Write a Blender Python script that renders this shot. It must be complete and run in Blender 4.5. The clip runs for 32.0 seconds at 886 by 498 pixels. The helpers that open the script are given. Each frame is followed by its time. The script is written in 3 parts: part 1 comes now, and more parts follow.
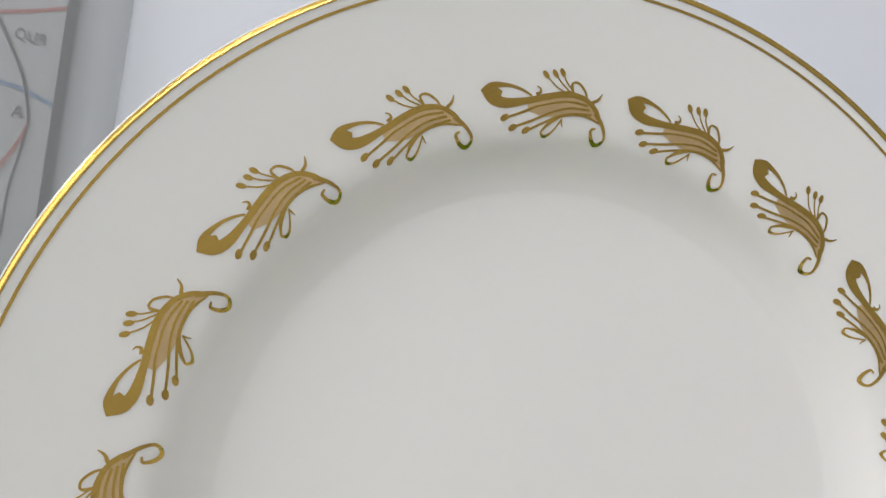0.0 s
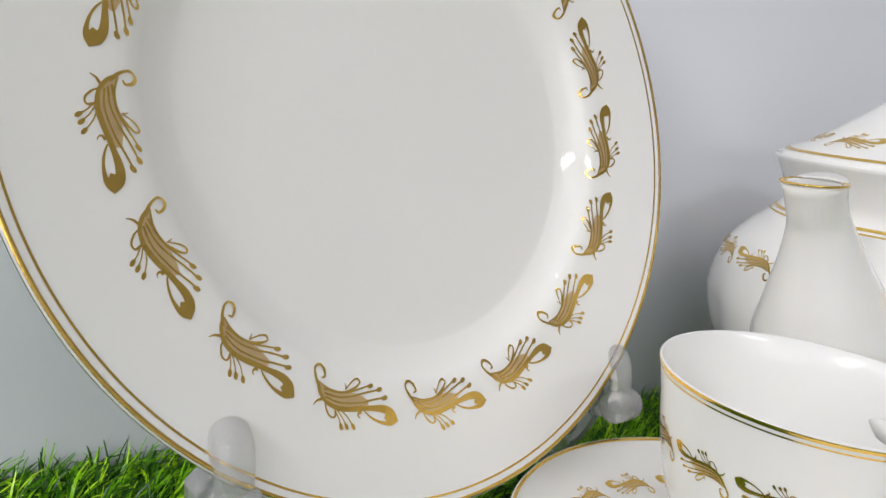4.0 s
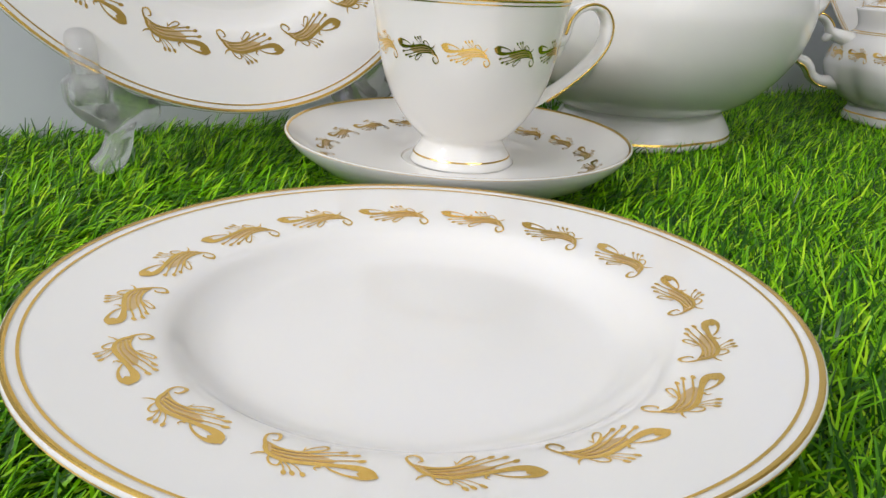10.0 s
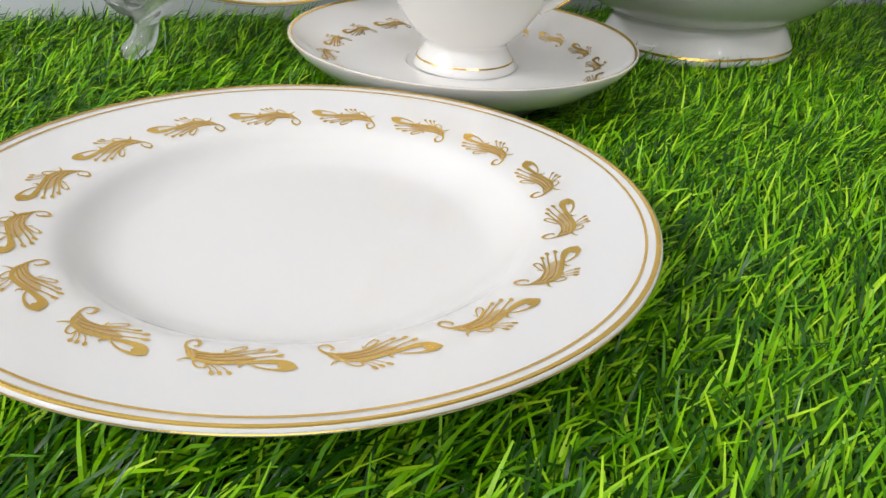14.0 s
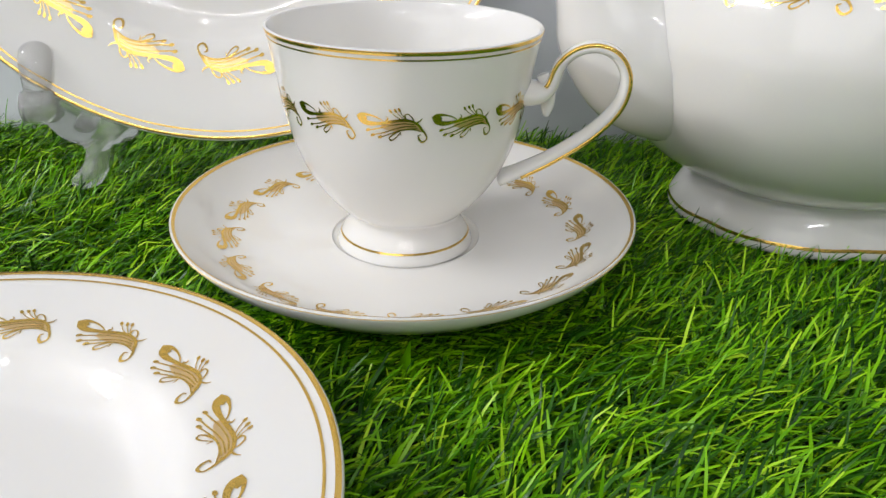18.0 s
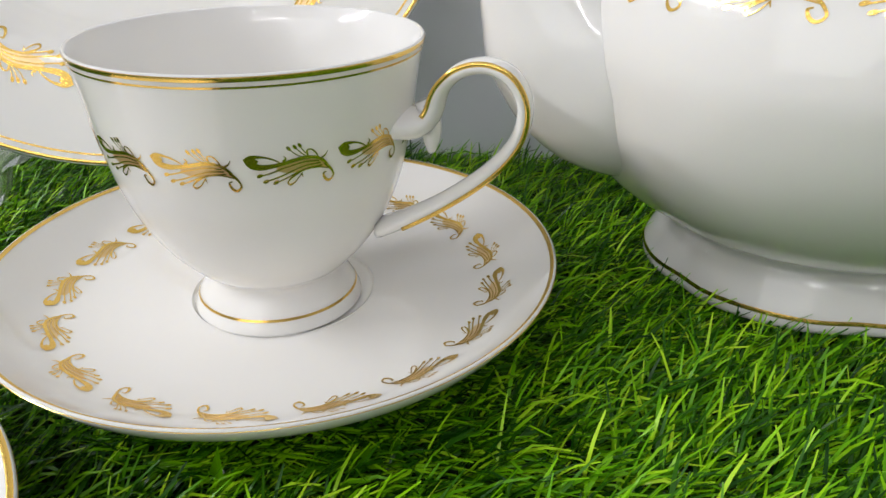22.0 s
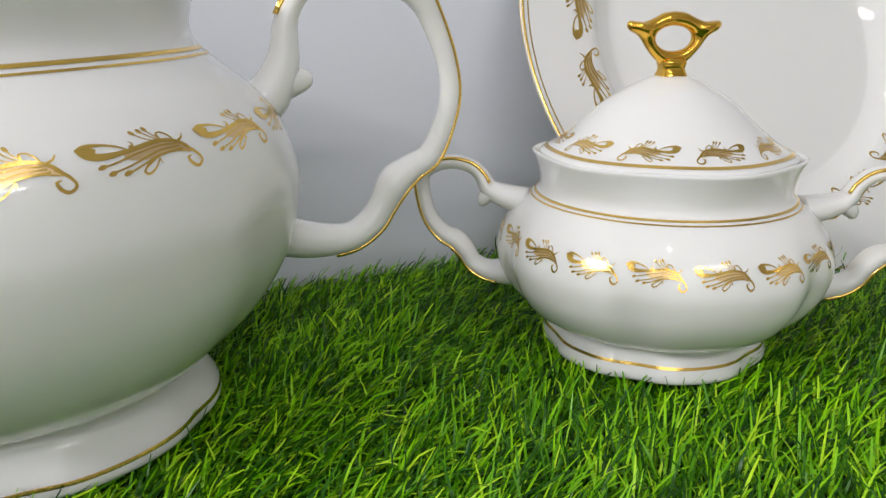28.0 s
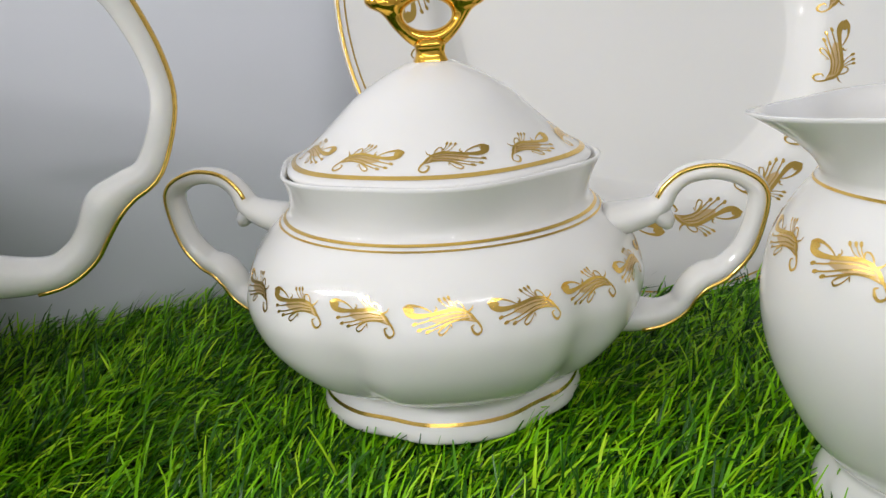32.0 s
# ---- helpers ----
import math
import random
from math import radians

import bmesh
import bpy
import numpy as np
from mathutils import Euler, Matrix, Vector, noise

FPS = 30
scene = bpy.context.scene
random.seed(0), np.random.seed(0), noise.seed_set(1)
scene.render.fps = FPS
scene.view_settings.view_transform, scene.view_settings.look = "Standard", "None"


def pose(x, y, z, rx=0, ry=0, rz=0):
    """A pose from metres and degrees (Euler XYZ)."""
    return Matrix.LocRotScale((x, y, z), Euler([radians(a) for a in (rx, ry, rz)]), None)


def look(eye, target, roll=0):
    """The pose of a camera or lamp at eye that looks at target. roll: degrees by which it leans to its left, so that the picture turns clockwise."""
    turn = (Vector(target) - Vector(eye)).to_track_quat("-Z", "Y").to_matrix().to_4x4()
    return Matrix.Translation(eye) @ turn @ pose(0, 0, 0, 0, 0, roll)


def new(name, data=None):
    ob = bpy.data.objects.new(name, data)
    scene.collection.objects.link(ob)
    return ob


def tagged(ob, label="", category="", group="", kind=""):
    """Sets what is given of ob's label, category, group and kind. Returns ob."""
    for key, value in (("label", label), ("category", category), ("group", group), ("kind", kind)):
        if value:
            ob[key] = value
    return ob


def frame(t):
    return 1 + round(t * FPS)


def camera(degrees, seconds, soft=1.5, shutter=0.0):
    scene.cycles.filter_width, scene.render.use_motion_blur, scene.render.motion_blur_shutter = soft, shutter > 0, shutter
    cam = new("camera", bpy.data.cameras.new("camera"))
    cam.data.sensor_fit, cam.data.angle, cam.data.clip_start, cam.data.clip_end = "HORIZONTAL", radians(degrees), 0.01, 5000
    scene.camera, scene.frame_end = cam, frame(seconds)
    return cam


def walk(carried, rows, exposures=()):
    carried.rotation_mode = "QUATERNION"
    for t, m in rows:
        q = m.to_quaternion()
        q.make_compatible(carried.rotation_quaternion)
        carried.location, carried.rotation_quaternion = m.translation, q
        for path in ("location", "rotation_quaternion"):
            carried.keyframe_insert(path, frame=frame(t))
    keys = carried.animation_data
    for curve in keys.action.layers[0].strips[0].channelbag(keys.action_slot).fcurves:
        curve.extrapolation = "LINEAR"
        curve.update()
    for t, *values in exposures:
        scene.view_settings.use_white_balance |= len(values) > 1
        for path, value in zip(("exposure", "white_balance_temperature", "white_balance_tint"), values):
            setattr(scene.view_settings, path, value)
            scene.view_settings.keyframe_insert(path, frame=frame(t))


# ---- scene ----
cam = camera(61.50, 32.0)
PATH = [
    (0.0, -0.0487, 0.0861, 0.2537, 79.659, -13.801, 11.095),
    (0.5, -0.0642, 0.0803, 0.2360, 79.928, -12.476, -0.269),
    (1.0, -0.0864, 0.0660, 0.2272, 82.533, -9.520, -9.784),
    (1.5, -0.1061, 0.0604, 0.2178, 81.811, -8.769, -13.243),
    (2.0, -0.1067, 0.0547, 0.2121, 81.564, -8.304, -15.718),
    (2.5, -0.1091, 0.0427, 0.2029, 81.184, -7.421, -16.686),
    (3.0, -0.1102, 0.0349, 0.1929, 80.694, -6.756, -17.313),
    (3.5, -0.1062, 0.0152, 0.1823, 79.457, -6.085, -16.982),
    (5.5, -0.0978, -0.0116, 0.1354, 78.103, -3.201, -24.310),
    (6.0, -0.0955, -0.0168, 0.1281, 78.371, -2.468, -27.249),
    (6.5, -0.0942, -0.0281, 0.1212, 77.593, -1.898, -28.091),
    (7.0, -0.0821, -0.0423, 0.1119, 77.082, -1.744, -27.634),
    (7.5, -0.0724, -0.0556, 0.1028, 75.588, -1.736, -26.175),
    (8.0, -0.0670, -0.0751, 0.0977, 73.811, -1.562, -24.069),
    (8.5, -0.0605, -0.0960, 0.0969, 72.223, -2.287, -21.273),
    (9.0, -0.0597, -0.1258, 0.0952, 71.303, -2.127, -19.790),
    (9.5, -0.0588, -0.1509, 0.0997, 70.566, -1.957, -18.987),
    (10.0, -0.0483, -0.1647, 0.1070, 69.628, -2.283, -18.345),
    (10.5, -0.0456, -0.1812, 0.1097, 68.409, -2.677, -17.479),
    (11.0, -0.0428, -0.1936, 0.1236, 66.873, -3.294, -16.649),
    (11.5, -0.0354, -0.1995, 0.1239, 65.460, -4.103, -15.338),
    (12.0, -0.0367, -0.1981, 0.1232, 63.033, -3.773, -14.467),
    (12.5, -0.0373, -0.1961, 0.1201, 62.242, -3.284, -14.153),
    (13.0, -0.0350, -0.1962, 0.1222, 62.045, -2.912, -12.999),
    (13.5, -0.0191, -0.1943, 0.1204, 61.972, -2.658, -10.531),
    (14.0, 0.0135, -0.1851, 0.1162, 61.247, -2.679, -7.472),
    (14.5, 0.0400, -0.1809, 0.1214, 59.729, -2.205, -4.100),
    (16.5, 0.0823, -0.1138, 0.1120, 56.022, -0.669, 5.148),
    (17.0, 0.1022, -0.1030, 0.1090, 57.644, -0.288, 7.107),
    (17.5, 0.1258, -0.0987, 0.1223, 60.099, -0.916, 9.029),
    (18.0, 0.1341, -0.0774, 0.1353, 64.931, -1.277, 11.069),
    (18.5, 0.1293, -0.0434, 0.1215, 68.815, -1.749, 11.232),
    (19.0, 0.1296, -0.0278, 0.1103, 71.680, -3.154, 9.290),
    (19.5, 0.1260, -0.0334, 0.1067, 72.611, -3.384, 5.981),
    (20.0, 0.1153, -0.0297, 0.1013, 73.193, -3.739, 4.324),
    (20.5, 0.1136, -0.0284, 0.1063, 72.869, -4.209, 3.968),
    (21.0, 0.1366, -0.0238, 0.1128, 71.544, -3.577, 8.229),
    (21.5, 0.1636, -0.0209, 0.1264, 68.503, -1.696, 13.691),
    (22.0, 0.1791, -0.0094, 0.1317, 64.611, -0.144, 16.741),
    (22.5, 0.1883, -0.0058, 0.1551, 61.524, 1.570, 17.330),
    (23.0, 0.2155, 0.0074, 0.1622, 60.889, 2.714, 17.654),
    (23.5, 0.2383, 0.0096, 0.1580, 64.051, 1.852, 14.265),
    (24.0, 0.2547, 0.0140, 0.1466, 67.460, 0.987, 9.995),
    (24.5, 0.2672, 0.0188, 0.1457, 70.067, 0.762, 7.468),
    (25.0, 0.2773, 0.0116, 0.1429, 71.831, 0.591, 4.909),
    (25.5, 0.2782, 0.0015, 0.1479, 72.975, 0.050, 2.311),
    (27.5, 0.2939, 0.0008, 0.1443, 73.707, 0.724, -13.085),
    (28.0, 0.3168, -0.0033, 0.1437, 73.503, 1.165, -14.764),
    (28.5, 0.3605, 0.0005, 0.1385, 73.417, 2.040, -13.600),
    (29.0, 0.3902, 0.0059, 0.1392, 73.421, 2.769, -12.449),
    (29.5, 0.4053, 0.0079, 0.1432, 74.030, 2.791, -11.849),
    (30.0, 0.4189, 0.0080, 0.1461, 74.483, 2.879, -11.352),
    (30.5, 0.4303, 0.0082, 0.1464, 74.737, 2.997, -10.951),
    (31.0, 0.4377, 0.0079, 0.1441, 74.716, 3.284, -10.573),
    (31.5, 0.4434, 0.0093, 0.1381, 74.123, 3.684, -10.407),
    (32.0, 0.4399, 0.0233, 0.1349, 73.188, 4.331, -10.794),
]
walk(cam, [(t, pose(*row)) for t, *row in PATH], exposures=[(0.0, 0.0), (9.0, 0.0), (13.0, 0.07), (18.0, 0.04), (22.0, 0.06), (26.0, 0.16), (32.0, 0.16)])

# ---- world and lights ----
world = bpy.data.worlds.new("room_dark")
scene.world = world
world.use_nodes = True
world.node_tree.nodes["Background"].inputs[0].default_value = (0.9, 0.95, 1.0, 1)
world.node_tree.nodes["Background"].inputs[1].default_value = 0.03


def area_lamp(name, at, target, sx, sy, watts, colour):
    data = bpy.data.lights.new(name, "AREA")
    data.shape, data.size, data.size_y, data.energy, data.color = "RECTANGLE", sx, sy, watts, colour
    ob = new(name, data)
    ob.matrix_world = look(at, target)
    return ob


COOL = (1.0, 0.992, 1.02)
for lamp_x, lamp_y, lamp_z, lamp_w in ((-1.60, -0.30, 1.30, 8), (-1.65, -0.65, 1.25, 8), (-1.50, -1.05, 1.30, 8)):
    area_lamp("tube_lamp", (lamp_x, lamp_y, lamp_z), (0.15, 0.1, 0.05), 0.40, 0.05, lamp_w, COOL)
# broad unseen fill panel, added to brighten the china from the front
area_lamp("front_fill", (-0.50, -2.50, 1.10), (0.25, 0.1, 0.10), 1.9, 1.4, 12.5, COOL)
# added fill from the right, kept thin so it reflects as a streak
area_lamp("ceiling_fill", (0.70, -2.30, 1.90), (0.35, 0.1, 0.10), 1.3, 0.10, 10.0, COOL)
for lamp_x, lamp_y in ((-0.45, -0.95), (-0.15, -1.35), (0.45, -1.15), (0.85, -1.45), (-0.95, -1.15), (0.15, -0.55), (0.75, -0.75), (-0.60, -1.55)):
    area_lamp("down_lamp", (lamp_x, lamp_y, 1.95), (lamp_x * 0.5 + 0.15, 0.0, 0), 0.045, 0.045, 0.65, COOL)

# ---- materials ----


def material(name, colour, rough=0.5, metal=0.0, coat=0.0, noise_scale=0.0, vary=0.0, bump=0.0, bump_scale=200.0):
    m = bpy.data.materials.new(name)
    m.use_nodes = True
    nt = m.node_tree
    b = nt.nodes["Principled BSDF"]
    b.inputs["Base Color"].default_value = (*colour, 1)
    b.inputs["Roughness"].default_value = rough
    b.inputs["Metallic"].default_value = metal
    b.inputs["Coat Weight"].default_value = coat
    b.inputs["Coat Roughness"].default_value = 0.03
    geo = nt.nodes.new("ShaderNodeTexCoord")
    if vary:
        n = nt.nodes.new("ShaderNodeTexNoise")
        n.inputs["Scale"].default_value, n.inputs["Detail"].default_value = noise_scale, 5
        mix = nt.nodes.new("ShaderNodeMix")
        mix.data_type = "RGBA"
        mix.inputs[6].default_value = (*[c * (1 - vary) for c in colour], 1)
        mix.inputs[7].default_value = (*[min(1, c * (1 + vary)) for c in colour], 1)
        nt.links.new(geo.outputs["Object"], n.inputs["Vector"])
        nt.links.new(n.outputs["Fac"], mix.inputs[0])
        nt.links.new(mix.outputs[2], b.inputs["Base Color"])
    if bump:
        n2 = nt.nodes.new("ShaderNodeTexNoise")
        n2.inputs["Scale"].default_value, n2.inputs["Detail"].default_value = bump_scale, 4
        bp = nt.nodes.new("ShaderNodeBump")
        bp.inputs["Strength"].default_value, bp.inputs["Distance"].default_value = bump, 0.001
        nt.links.new(geo.outputs["Object"], n2.inputs["Vector"])
        nt.links.new(n2.outputs["Fac"], bp.inputs["Height"])
        nt.links.new(bp.outputs["Normal"], b.inputs["Normal"])
    return m


PORCELAIN = material("bone_china", (0.86, 0.848, 0.815), 0.35, coat=1.0, noise_scale=14, vary=0.012, bump=0.02, bump_scale=60)
PORCELAIN.node_tree.nodes["Principled BSDF"].inputs["Specular IOR Level"].default_value = 0.15
PORCELAIN.node_tree.nodes["Principled BSDF"].inputs["Subsurface Weight"].default_value = 0.35
PORCELAIN.node_tree.nodes["Principled BSDF"].inputs["Subsurface Scale"].default_value = 0.004
PORCELAIN.node_tree.nodes["Principled BSDF"].inputs["Subsurface Radius"].default_value = (1.0, 0.95, 0.8)
GOLD = material("gilding", (0.90, 0.60, 0.15), 0.17, 1.0, noise_scale=90, vary=0.12, bump=0.06, bump_scale=900)
WASH = material("pale_gilding", (0.80, 0.58, 0.30), 0.30, 0.75, noise_scale=160, vary=0.12)
GOLD_SOLID = material("bright_gold", (0.86, 0.50, 0.07), 0.09, 1.0, noise_scale=60, vary=0.05, bump=0.05, bump_scale=300)
WALL = material("white_laminate", (0.80, 0.82, 0.875), 0.32, noise_scale=3, vary=0.03, bump=0.02, bump_scale=40)
# unseen south wall: grey chosen for bounce light and what the gilding mirrors
BOUNCE_GREY = material("mottled_bounce_grey", (0.66, 0.65, 0.64), 0.6, noise_scale=2.5, vary=0.5)
PAINT = material("wall_paint", (0.80, 0.80, 0.79), 0.6, noise_scale=2, vary=0.03, bump=0.05)
FLOOR = material("floor_tile", (0.55, 0.55, 0.55), 0.3, noise_scale=3, vary=0.1)
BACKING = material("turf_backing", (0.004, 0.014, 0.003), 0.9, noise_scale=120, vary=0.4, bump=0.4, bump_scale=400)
CARD = material("printed_card", (0.62, 0.63, 0.65), 0.5, noise_scale=8, vary=0.05)
INK_DARK = material("ink_dark", (0.05, 0.05, 0.06), 0.6)
INK_RED = material("ink_red", (0.55, 0.13, 0.10), 0.6)
INK_BLUE = material("ink_blue", (0.16, 0.30, 0.50), 0.6)
ALU = material("grey_trim", (0.10, 0.10, 0.11), 0.4, 0.4)


def lucite():
    m = bpy.data.materials.new("clear_acrylic")
    m.use_nodes = True
    b = m.node_tree.nodes["Principled BSDF"]
    b.inputs["Base Color"].default_value = (0.97, 0.975, 0.97, 1)
    b.inputs["Roughness"].default_value = 0.06
    b.inputs["IOR"].default_value = 1.49
    b.inputs["Transmission Weight"].default_value = 0.78
    return m


ACRYLIC = lucite()


def sheet_plastic():
    m = bpy.data.materials.new("thin_film")
    m.use_nodes = True
    nt = m.node_tree
    b = nt.nodes["Principled BSDF"]
    b.inputs["Base Color"].default_value = (0.55, 0.55, 0.56, 1)
    b.inputs["Roughness"].default_value = 0.15
    b.inputs["Alpha"].default_value = 0.42
    return m


FILM = sheet_plastic()


def turf():
    m = bpy.data.materials.new("turf_blades")
    m.use_nodes = True
    nt = m.node_tree
    b = nt.nodes["Principled BSDF"]
    geo = nt.nodes.new("ShaderNodeNewGeometry")
    ramp = nt.nodes.new("ShaderNodeValToRGB")
    e = ramp.color_ramp.elements
    e[0].position, e[0].color = 0.0, (0.006, 0.050, 0.001, 1)
    e[1].position, e[1].color = 1.0, (0.520, 0.800, 0.030, 1)
    for spot, tone in ((0.38, (0.030, 0.135, 0.001, 1)), (0.62, (0.130, 0.390, 0.002, 1)), (0.87, (0.270, 0.610, 0.004, 1))):
        ramp.color_ramp.elements.new(spot).color = tone
    nt.links.new(geo.outputs["Random Per Island"], ramp.inputs[0])
    nt.links.new(ramp.outputs[0], b.inputs["Base Color"])
    b.inputs["Roughness"].default_value = 0.30
    b.inputs["Specular IOR Level"].default_value = 0.22
    tr = nt.nodes.new("ShaderNodeBsdfTranslucent")
    mixs = nt.nodes.new("ShaderNodeMixShader")
    mixs.inputs[0].default_value = 0.03
    nt.links.new(ramp.outputs[0], tr.inputs[0])
    nt.links.new(b.outputs[0], mixs.inputs[1])
    nt.links.new(tr.outputs[0], mixs.inputs[2])
    nt.links.new(mixs.outputs[0], nt.nodes["Material Output"].inputs[0])
    return m


TURF = turf()

# ---- mesh helpers ----


def mesh_object(name, verts, faces, mat, parent=None, label="", smooth=True):
    me = bpy.data.meshes.new(name)
    me.from_pydata([tuple(v) for v in verts], [], faces)
    me.update()
    if smooth:
        me.polygons.foreach_set("use_smooth", [True] * len(me.polygons))
    me.materials.append(mat)
    ob = new(name, me)
    if parent:
        ob.parent = parent
    if label:
        ob["label"] = label
    return ob


def part(name, bm, mat, parent, label="", smooth=True):
    bmesh.ops.recalc_face_normals(bm, faces=bm.faces)
    me = bpy.data.meshes.new(name)
    bm.to_mesh(me)
    bm.free()
    if smooth:
        me.polygons.foreach_set("use_smooth", [True] * len(me.polygons))
    me.materials.append(mat)
    ob = new(name, me)
    ob.parent = parent
    if label:
        ob["label"] = label
    return ob


def thing(name, m, label, category, group=""):
    ob = new(name)
    ob.empty_display_size = 0.02
    ob.matrix_world = m
    return tagged(ob, label, category, group)


def smooth_line(pts, per=6):
    """Catmull-Rom through tuples of any length."""
    p = np.array(pts, float)
    q = np.vstack([2 * p[0] - p[1], p, 2 * p[-1] - p[-2]])
    out = []
    for i in range(len(p) - 1):
        a, b, c, d = q[i:i + 4]
        for k in range(per):
            t = k / per
            out.append(0.5 * (2 * b + (c - a) * t + (2 * a - 5 * b + 4 * c - d) * t * t + (3 * b - a - 3 * c + d) * t ** 3))
    out.append(p[-1])
    return np.array(out)


def no_lobes(theta, z):
    return 1.0


def lathe(name, profile, mat, parent, label="", n=128, lobes=no_lobes):
    """A closed skin turned about z; profile is a list of (r, z) from axis to axis, or an open ring."""
    verts, faces, rings = [], [], []
    for r, z in profile:
        if r < 1e-6:
            rings.append([len(verts)])
            verts.append((0, 0, z))
        else:
            rings.append(list(range(len(verts), len(verts) + n)))
            for i in range(n):
                a = 2 * math.pi * i / n
                k = r * lobes(a, z)
                verts.append((k * math.cos(a), k * math.sin(a), z))
    for a, b in zip(rings, rings[1:]):
        for i in range(n):
            j = (i + 1) % n
            if len(a) == 1 and len(b) > 1:
                faces.append((a[0], b[j], b[i]))
            elif len(b) == 1 and len(a) > 1:
                faces.append((a[i], a[j], b[0]))
            elif len(a) > 1:
                faces.append((a[i], a[j], b[j], b[i]))
    return mesh_object(name, verts, faces, mat, parent, label)


class Skin:
    """A turned surface, walked by angle and by length along its profile."""

    def __init__(self, profile, lobes=no_lobes, lift=0.00018):
        self.p = np.array(profile, float)
        self.s = np.concatenate([[0], np.cumsum(np.hypot(*np.diff(self.p, axis=0).T))])
        self.lobes, self.lift = lobes, lift

    def length_at(self, r=None, z=None):
        best = np.argmin(abs(self.p[:, 0] - r)) if z is None else np.argmin(abs(self.p[:, 1] - z))
        return self.s[best]

    def at(self, theta, s, up=1.0):
        r, z = np.interp(s, self.s, self.p[:, 0]), np.interp(s, self.s, self.p[:, 1])
        r1, z1 = np.interp(s + 1e-4, self.s, self.p[:, 0]), np.interp(s + 1e-4, self.s, self.p[:, 1])
        r0, z0 = np.interp(s - 1e-4, self.s, self.p[:, 0]), np.interp(s - 1e-4, self.s, self.p[:, 1])
        tr, tz = r1 - r0, z1 - z0
        d = math.hypot(tr, tz) or 1
        nr, nz = tz / d * self.lift * self.side * up, -tr / d * self.lift * self.side * up
        k = r * self.lobes(theta, z) + nr
        return (k * math.cos(theta), k * math.sin(theta), z + nz)

    side = 1


def band(name, skin, s0, s1, mat, parent, label="", n=128, t0=0.0, t1=2 * math.pi):
    verts, faces = [], []
    steps = 3
    for i in range(n + 1):
        a = t0 + (t1 - t0) * i / n
        for k in range(steps):
            verts.append(skin.at(a, s0 + (s1 - s0) * k / (steps - 1)))
    for i in range(n):
        for k in range(steps - 1):
            a = i * steps + k
            faces.append((a, a + steps, a + steps + 1, a + 1))
    return mesh_object(name, verts, faces, mat, parent, label)


# A scrolling feather: strokes of (x, y, width), 805 units long from the tip of the feather to the curl.
STROKES = (
    ((25, 390, 6), (90, 412, 44), (180, 415, 40), (300, 372, 36), (420, 302, 36), (520, 252, 34), (620, 240, 26), (700, 270, 26), (752, 312, 12)),
    ((25, 390, 6), (80, 350, 34), (170, 327, 20), (250, 328, 15), (312, 342, 10)),
    ((28, 390, 8), (80, 382, 66), (140, 388, 40)),
    ((335, 328, 24), (352, 305, 15), (342, 286, 9), (322, 282, 4)),
    ((640, 265, 14), (520, 295, 12), (400, 362, 11), (300, 422, 11), (205, 468, 10)),
    ((660, 282, 14), (540, 327, 12), (430, 402, 11), (350, 450, 11), (265, 492, 10)),
    ((682, 300, 14), (560, 352, 12), (460, 417, 11), (350, 488, 10)),
    ((748, 320, 8), (640, 326, 15), (540, 366, 17), (460, 432, 17), (428, 478, 10)),
    ((428, 478, 12), (458, 490, 14), (495, 460, 11), (526, 396, 8)),
    ((520, 398, 12), (545, 425, 4)),
    ((700, 280, 26), (770, 320, 22), (815, 365, 17), (820, 400, 17), (790, 424, 19), (745, 410, 19), (720, 376, 16), (742, 354, 10)),
    ((512, 256, 9), (430, 245, 8), (368, 216, 8)),
    ((516, 242, 9), (450, 216, 8), (408, 187, 8)),
    ((522, 228, 9), (470, 196, 8), (442, 167, 8)),
    ((530, 242, 18), (506, 192, 13), (540, 175, 13), (590, 200, 13), (616, 228, 10)),
    ((655, 236, 20), (680, 205, 14), (686, 165, 4)),
)
WASH_UPPER = ((300, 375), (420, 305), (520, 255), (620, 245), (700, 275), (745, 315))
WASH_LOWER = ((310, 420), (420, 415), (520, 385), (590, 345), (660, 325), (735, 322))
DOTS = ((188, 472, -25), (250, 500, -25), (334, 493, -30), (350, 205, 35), (396, 181, 40), (432, 159, 45))


